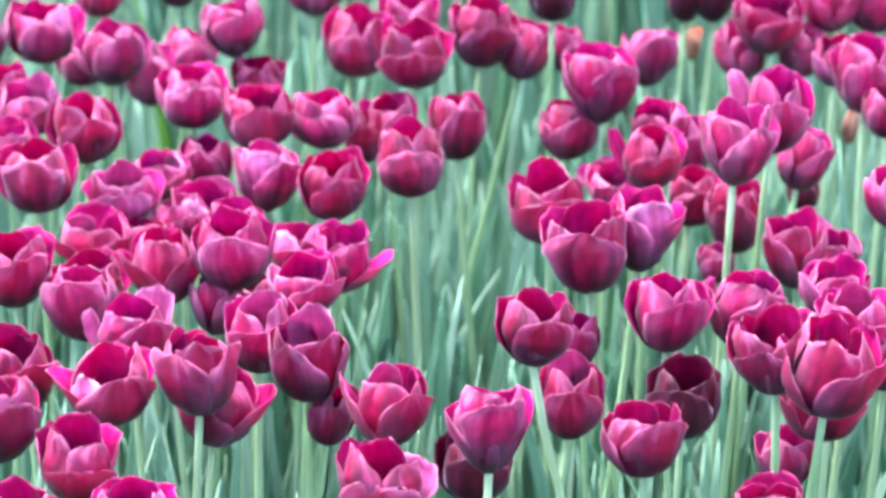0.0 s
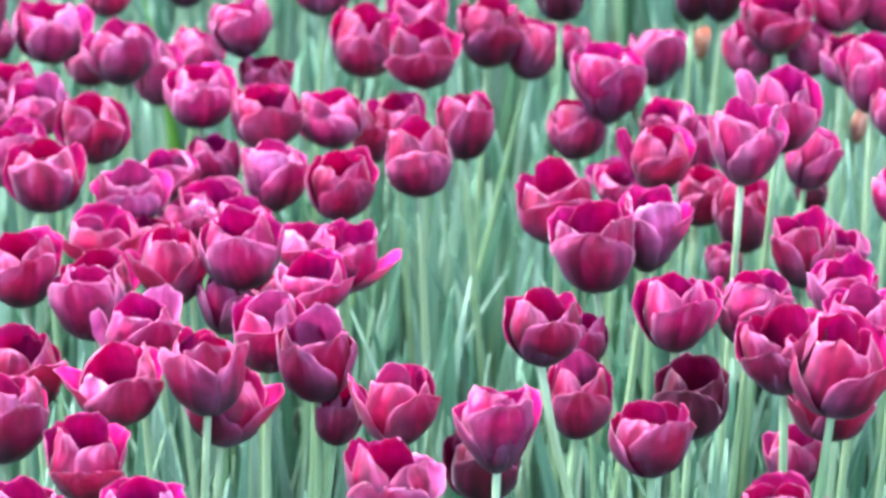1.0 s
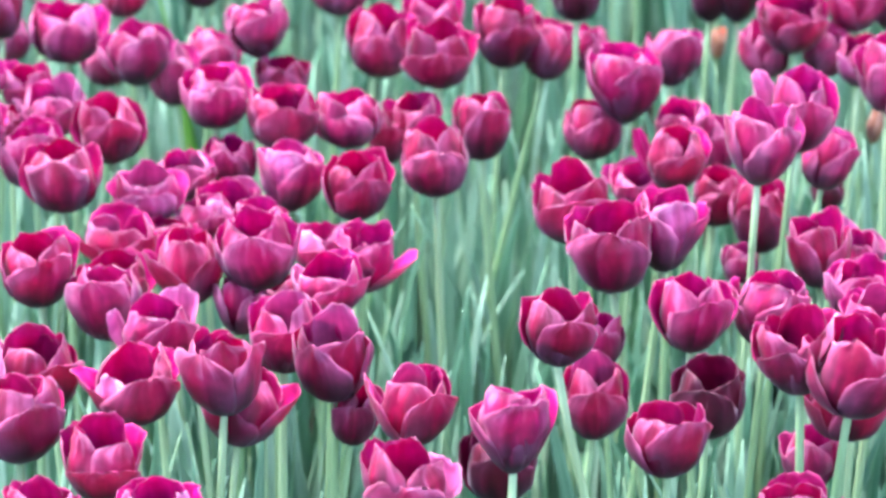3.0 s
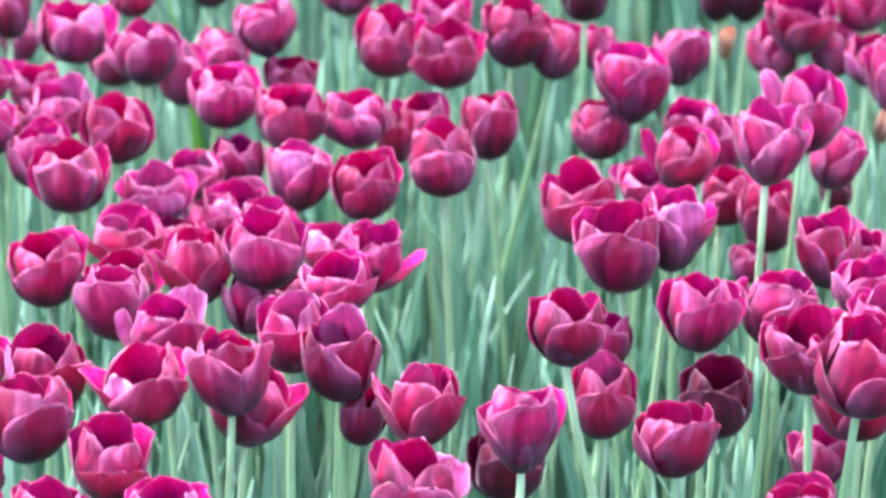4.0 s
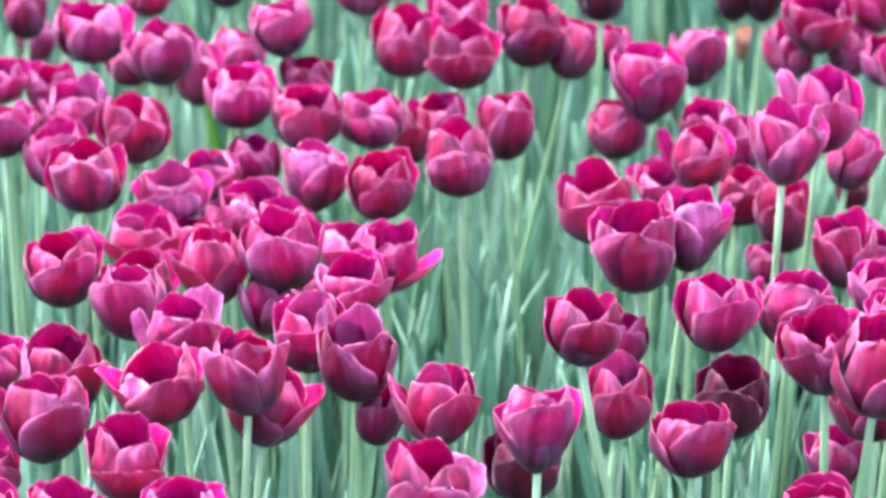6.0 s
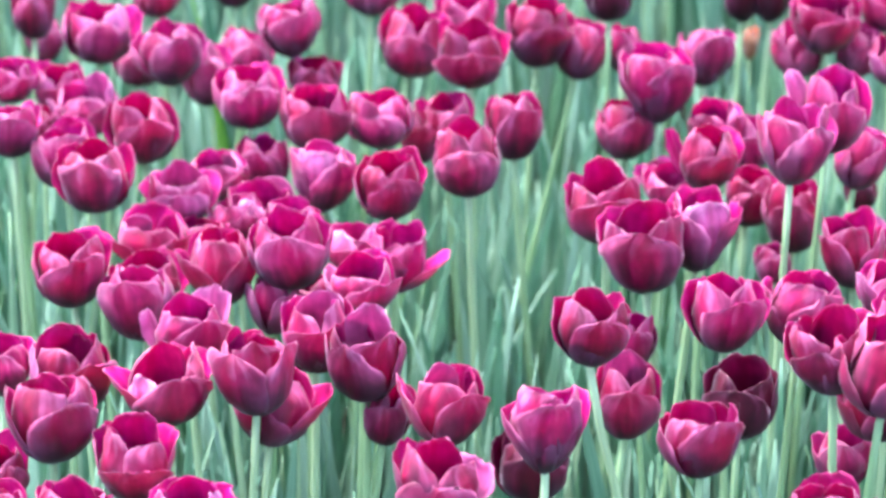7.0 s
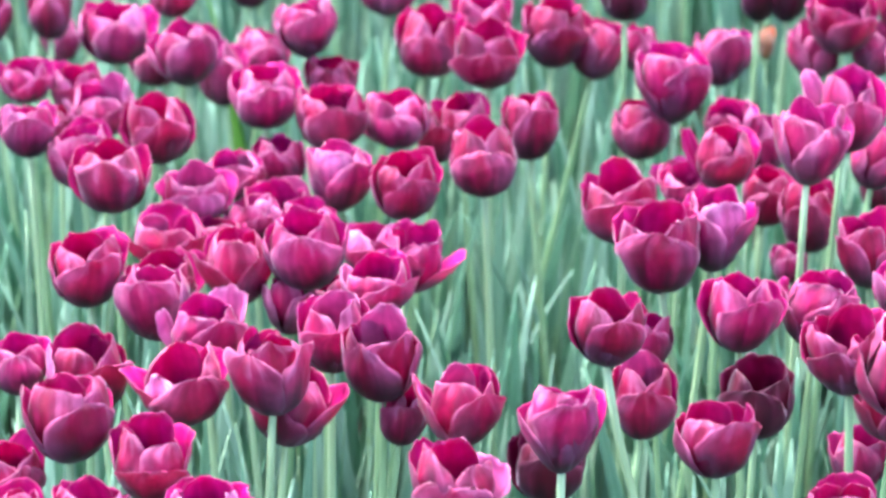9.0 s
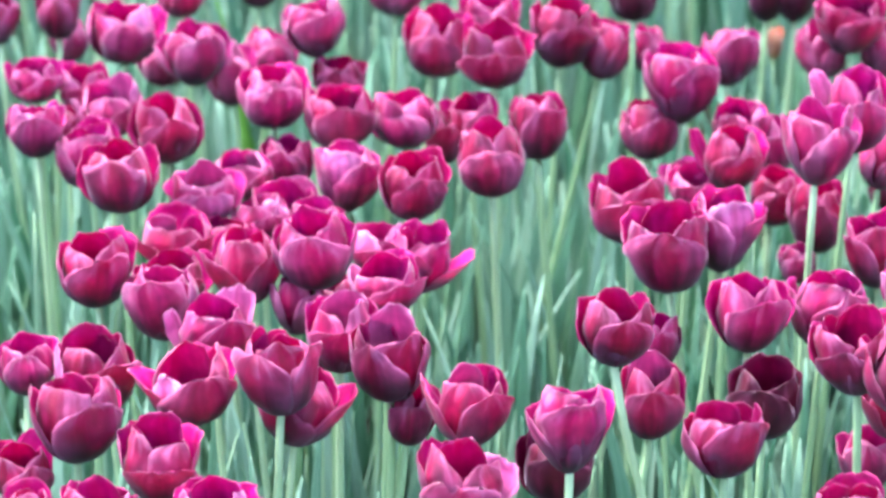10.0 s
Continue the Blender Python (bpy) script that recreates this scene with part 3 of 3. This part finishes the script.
tulip(0.186, 2.780, 0.447, 0.0466, 0.0367, "mauve", 0, 1, 0)
tulip(0.262, 2.829, 0.409, 0.0475, 0.0526, "crimson", 0, 0.85, 5)
tulip(0.302, 2.789, 0.403, 0.0541, 0.0633, "crimson", 0, 0.85, 0)
tulip(0.281, 2.749, 0.388, 0.0355, 0.0334, "mauve", 0, 0.95, 0)
tulip(0.330, 2.563, 0.475, 0.0528, 0.0599, "crimson", 60, 1.05, -6)
tulip(0.370, 2.856, 0.411, 0.0313, 0.0284, "maroon", 0, 0.9, 0)
tulip(0.367, 2.621, 0.455, 0.0482, 0.0393, "magenta", 30, 1.05, 0, petals={2: (1, 1, 1, "blush")})
tulip(0.352, 2.486, 0.479, 0.0561, 0.0510, "magenta", 60, 1, 0, petals={4: (1.1, 1.15, 0.9, "blush")})
tulip(0.355, 2.401, 0.488, 0.0589, 0.0548, "magenta", 0, 1.05, 0, petals={3: (1.1, 1, 1, "blush")})
tulip(0.212, 2.447, 0.475, 0.0626, 0.0604, "magenta", 15, 0.92, 0, taper=0.7, petals={0: (0.97, 1, 1), 5: (1, 1.08, 1.1), 1: (1, 1)})
tulip(0.276, 2.477, 0.464, 0.0633, 0.0615, "magenta", 30, 0.98, 6, petals={0: (1.15, 0.95, 1.25)})
tulip(0.284, 2.291, 0.515, 0.0624, 0.0604, "wine", -15, 1.05, -6, petals={0: (0.95, 1.05, 1.2), 2: (1.1, 1), 3: (1.1, 1)}, foot=(0.294, 2.301))
tulip(0.318, 2.267, 0.515, 0.0729, 0.0683, "crimson", 35, 1.12, 6, petals={0: (0.92, 1.05, 1.15), 4: (0.85, 1.25), 5: (1.06, 1.15, 1.15)}, foot=(0.288, 2.277))
tulip(0.326, 2.342, 0.450, 0.0660, 0.0506, "wine", 20, 1.1, 0)
tulip(0.383, 2.397, 0.465, 0.0545, 0.0605, "magenta", 0, 1, 0)
tulip(0.100, 2.333, 0.518, 0.0590, 0.0535, "wine", 5, 0.92, 0, petals={0: (1.15, 1, 0.95), 1: (1.05, 1.18, 1), 5: (1.05, 1.15)}, foot=(0.220, 2.343))
tulip(0.146, 2.498, 0.433, 0.0353, 0.0442, "magenta", 0, 0.95, 0)
tulip(0.134, 2.429, 0.404, 0.0538, 0.0625, "crimson", 5, 0.92, 4, petals={0: (1, 1, 1.12), 3: (1.05, 1, 1, "blush")})
tulip(0.179, 2.216, 0.484, 0.0619, 0.0545, "wine", 30, 1, 0, petals={0: (1, 1, 1.15), 5: (0.95, 1.1, 1.2), 1: (1, 1.3, 0.7)}, foot=(0.179, 2.226), nod=-8)
tulip(0.218, 2.342, 0.453, 0.0593, 0.0569, "maroon", -10, 0.95, 0, petals={0: (0.95, 1, 1.2)})
tulip(0.305, 2.365, 0.388, 0.0475, 0.0533, "mauve", 0, 0.92, 0, taper=0.7)
tulip(0.264, 2.114, 0.481, 0.0605, 0.0461, "wine", 60, 1.05, 0)
tulip(-0.304, 2.362, 0.464, 0.0662, 0.0616, "wine", 30, 0.98, 0, petals={0: (1, 1, 1.12), 5: (1, 1, 1.12), 4: (0.95, 1, 0.9, "blush")})
tulip(-0.361, 2.387, 0.463, 0.0500, 0.0440, "magenta", 0, 0.95, 0)
tulip(-0.302, 2.217, 0.497, 0.0685, 0.0592, "wine", 40, 1, 0, taper=0.5, petals={0: (0.95, 1, 1.15), 5: (1.05, 1.1, 1.2), 4: (1.05, 1.1), 1: (1.1, 1.05)}, nod=-6)
tulip(-0.223, 2.307, 0.481, 0.0726, 0.0577, "crimson", 34, 1.1, 0, petals={0: (0.95, 1.05, 1.2), 5: (0.8, 1, 0.5, "blush"), 4: (0.9, 1.15, 1.25), 1: (1, 0.95), 3: (1, 0.75), 2: (0.95, 1)}, nod=-8)
tulip(-0.154, 2.286, 0.502, 0.0601, 0.0652, "crimson", -42, 1.02, 0, petals={0: (1, 1.05, 1.1), 1: (1.08, 1.08, 1.05), 2: (1, 1.08), 4: (1.1, 0.95)}, foot=(-0.194, 2.296))
tulip(-0.147, 2.317, 0.458, 0.0679, 0.0512, "wine", 80, 1.1, 8, petals={0: (1.1, 1.2)})
tulip(-0.072, 2.344, 0.483, 0.0580, 0.0641, "wine", -25, 0.92, 0, taper=0.2, petals={0: (1, 1, 1.1), 1: (1, 1.1), 3: (1.05, 1, 1, "blush"), 5: (1, 1.15)}, foot=(-0.082, 2.354))
tulip(-0.060, 2.347, 0.441, 0.0397, 0.0497, "crimson", 0, 0.82, 12)
tulip(-0.011, 2.291, 0.474, 0.0596, 0.0622, "crimson", 35, 1, 4, petals={0: (1.02, 1, 1.1), 3: (0.95, 0.9, 1, "blush"), 4: (0.98, 1.3), 5: (0.95, 1.1, 1.1)})
tulip(0.063, 2.181, 0.509, 0.0584, 0.0609, "magenta", 25, 1, 0, taper=0.9, petals={0: (1.12, 0.95, 1.25), 5: (1.12, 0.95, 1.25), 1: (1.15, 1.2, 0.9)}, foot=(0.053, 2.191), nod=-6)
tulip(0.056, 2.246, 0.449, 0.0579, 0.0516, "maroon", 0, 1, 0)
tulip(-0.016, 2.129, 0.499, 0.0663, 0.0528, "crimson", 3, 1.1, 0, petals={0: (0.88, 1, 1.15), 3: (1.05, 0.7), 2: (0.82, 1.05, 0.9, "blush"), 1: (1, 1.1), 5: (1, 1.1)})
tulip(-0.239, 2.193, 0.478, 0.0599, 0.0580, "crimson", 0, 1, 0, petals={0: (0.8, 1.05, 1.2), 1: (0.95, 1.05), 5: (0.95, 1.05)}, nod=-2)
tulip(-0.272, 2.092, 0.490, 0.0559, 0.0491, "crimson", 0, 1.02, 0, petals={0: (1, 1, 1.12), 1: (1, 1.15, 1, "blush")})
tulip(-0.189, 2.098, 0.490, 0.0616, 0.0495, "magenta", 0, 1.05, 0, petals={0: (1, 1, 1.12), 1: (1, 1.15, 1, "blush")})
tulip(-0.343, 2.219, 0.460, 0.0488, 0.0492, "crimson", 20, 1, 0)
tulip(-0.320, 2.077, 0.502, 0.0412, 0.0464, "crimson", 60, 1, 0)
tulip(-0.195, 2.710, 0.445, 0.0497, 0.0408, "mauve", 40, 1, 0, petals={1: (1.05, 1.1, 1, "blush"), 4: (1, 1.1, 0.9, "blush")})
tulip(-0.141, 2.670, 0.450, 0.0540, 0.0486, "magenta", 15, 1, 0, petals={3: (1.05, 0.9)})
tulip(-0.224, 2.670, 0.450, 0.0491, 0.0325, "crimson", 75, 1, 0, petals={4: (1, 1.1, 1, "blush")})
tulip(-0.126, 2.588, 0.430, 0.0432, 0.0382, "crimson", 0, 0.95, 0)
tulip(0.185, 2.838, 0.440, 0.0465, 0.0205, "mauve", 25, 1, 0)
tulip(0.351, 2.668, 0.440, 0.0492, 0.0391, "magenta", 45, 1, 0, petals={2: (1, 1.1, 1, "blush")})
tulip(0.305, 3.323, 0.374, 0.0178, 0.0357, "apricot", 0, 0.6, 0)
tulip(0.442, 3.095, 0.375, 0.0168, 0.0378, "apricot", 30, 0.6, 4)
tulip(-0.454, 3.355, 0.376, 0.0144, 0.0252, "apricot", 0, 0.6, -3)

# ---- the bed goes on behind and to both sides ----
more = random.Random(21)
models = [ob for ob in scene.objects if ob.name.startswith("tulip") and ob.get("category") == "tulip" and "apricot" not in ob["label"]][5:60:4]
for row in range(21):
    for col in range(13):
        px, py = -0.98 + col * 0.165 + more.uniform(-0.06, 0.06), 2.05 + row * 0.168 + more.uniform(-0.06, 0.06)
        if py < 3.55 and abs(px) < 0.165 * py + 0.10:
            continue
        copy_thing(more.choice(models), pose(px, py, 0, 0, 0, more.uniform(0, 360)))

# the flowers between those, joined
def field(name, label, seed):
    rng = random.Random(seed)
    mats, verts, faces, slots, uvs, count = [], [], [], [], [], 0
    for row in range(23):
        for col in range(17):
            px, py = -0.98 + col * 0.122 + rng.uniform(-0.05, 0.05), 2.02 + row * 0.155 + rng.uniform(-0.05, 0.05)
            if py < 3.55 and abs(px) < 0.165 * py + 0.12:
                continue
            turn = np.array(pose(px, py, 0, 0, 0, rng.uniform(0, 360)))
            for ob in rng.choice(models).children:
                if not ob.name.startswith(("petal", "stem")):
                    continue
                me = ob.data
                for m in me.materials:
                    if m not in mats:
                        mats.append(m)
                place = [mats.index(m) for m in me.materials]
                co = np.empty(3 * len(me.vertices))
                me.vertices.foreach_get("co", co)
                verts.append(co.reshape(-1, 3) @ turn[:3, :3].T + turn[:3, 3])
                uv = np.zeros((len(me.vertices), 2))
                layer = me.uv_layers[0].data
                for q in me.polygons:
                    for i, k in zip(q.vertices, q.loop_indices):
                        uv[i] = layer[k].uv
                    faces.append(tuple(i + count for i in q.vertices))
                    slots.append(place[q.material_index])
                uvs.append(uv)
                count += len(me.vertices)
    ob = new(name, mesh_of(name, np.vstack(verts), faces, mats, np.vstack(uvs), slots))
    return tagged(ob, label, "tulips", kind="stuff")


field("tulip_field", "many magenta and crimson tulips crowded in the bed", 33)

# ---- leaves and stalks of the plants between ----
def thicket(name, label, number, mat, length, width, bend, near, far, seed):
    """Many leaves of the plants in the bed: those in the open middle of the bed one by one, the rest joined."""
    rng = random.Random(seed)
    root = tagged(new(name), label, "foliage", kind="stuff")
    models = []
    for k in range(40):
        pts, uv = leaf_points(rng, rng.uniform(*length), rng.uniform(*width), rng.uniform(0.0, bend), 9, 5)
        v, f, u, s = shell(pts, uv, 0.001)
        models.append((v, f, u, mesh_of("leaf", v, f, [mat], u)))
    verts, faces, uvs, count, singles = [], [], [], 0, 0
    for k in range(number):
        py = rng.uniform(near, far)
        px = rng.uniform(-1.05, 1.05)
        v, f, u, me = rng.choice(models)
        m = pose(px, py, 0, 0, 0, rng.uniform(0, 360)) @ Matrix.Scale(rng.uniform(0.9, 1.1), 4)
        if abs(px) < 0.40 and 2.2 < py < 3.2 and singles < 290:
            part_of("leaf", me, root).matrix_local = m
            singles += 1
            continue
        m = np.array(m)
        verts.append(v @ m[:3, :3].T + m[:3, 3])
        faces += [tuple(i + count for i in q) for q in f]
        uvs.append(u)
        count += len(v)
    tagged(part_of("leaf_mass", mesh_of(name, np.vstack(verts), faces, [mat], np.vstack(uvs)), root), kind="stuff")
    return root


thicket("tulip_foliage", "dense blue-green strap leaves between the tulip stems", 3400, LEAF, (0.24, 0.38), (0.016, 0.036), 0.28, 1.95, 5.5, 5)
thicket("tulip_stalks", "slender pale green stalks and young narrow leaves", 1500, YOUNG, (0.26, 0.39), (0.010, 0.019), 0.20, 2.1, 5.4, 6)

# one broad fresh green leaf that stands out among the others
pts, uv = leaf_points(random.Random(4), 0.44, 0.050, 0.15)
verts, faces, uvs, slots = shell(pts, uv, 0.0012)
fresh = tagged(new("tulip_leaf", mesh_of("tulip_leaf", verts, faces, [FRESH], uvs)), "broad fresh green tulip leaf standing among pale stems", "leaf")
fresh.matrix_world = pose(-0.245, 3.42, 0, 0, 0, 200)
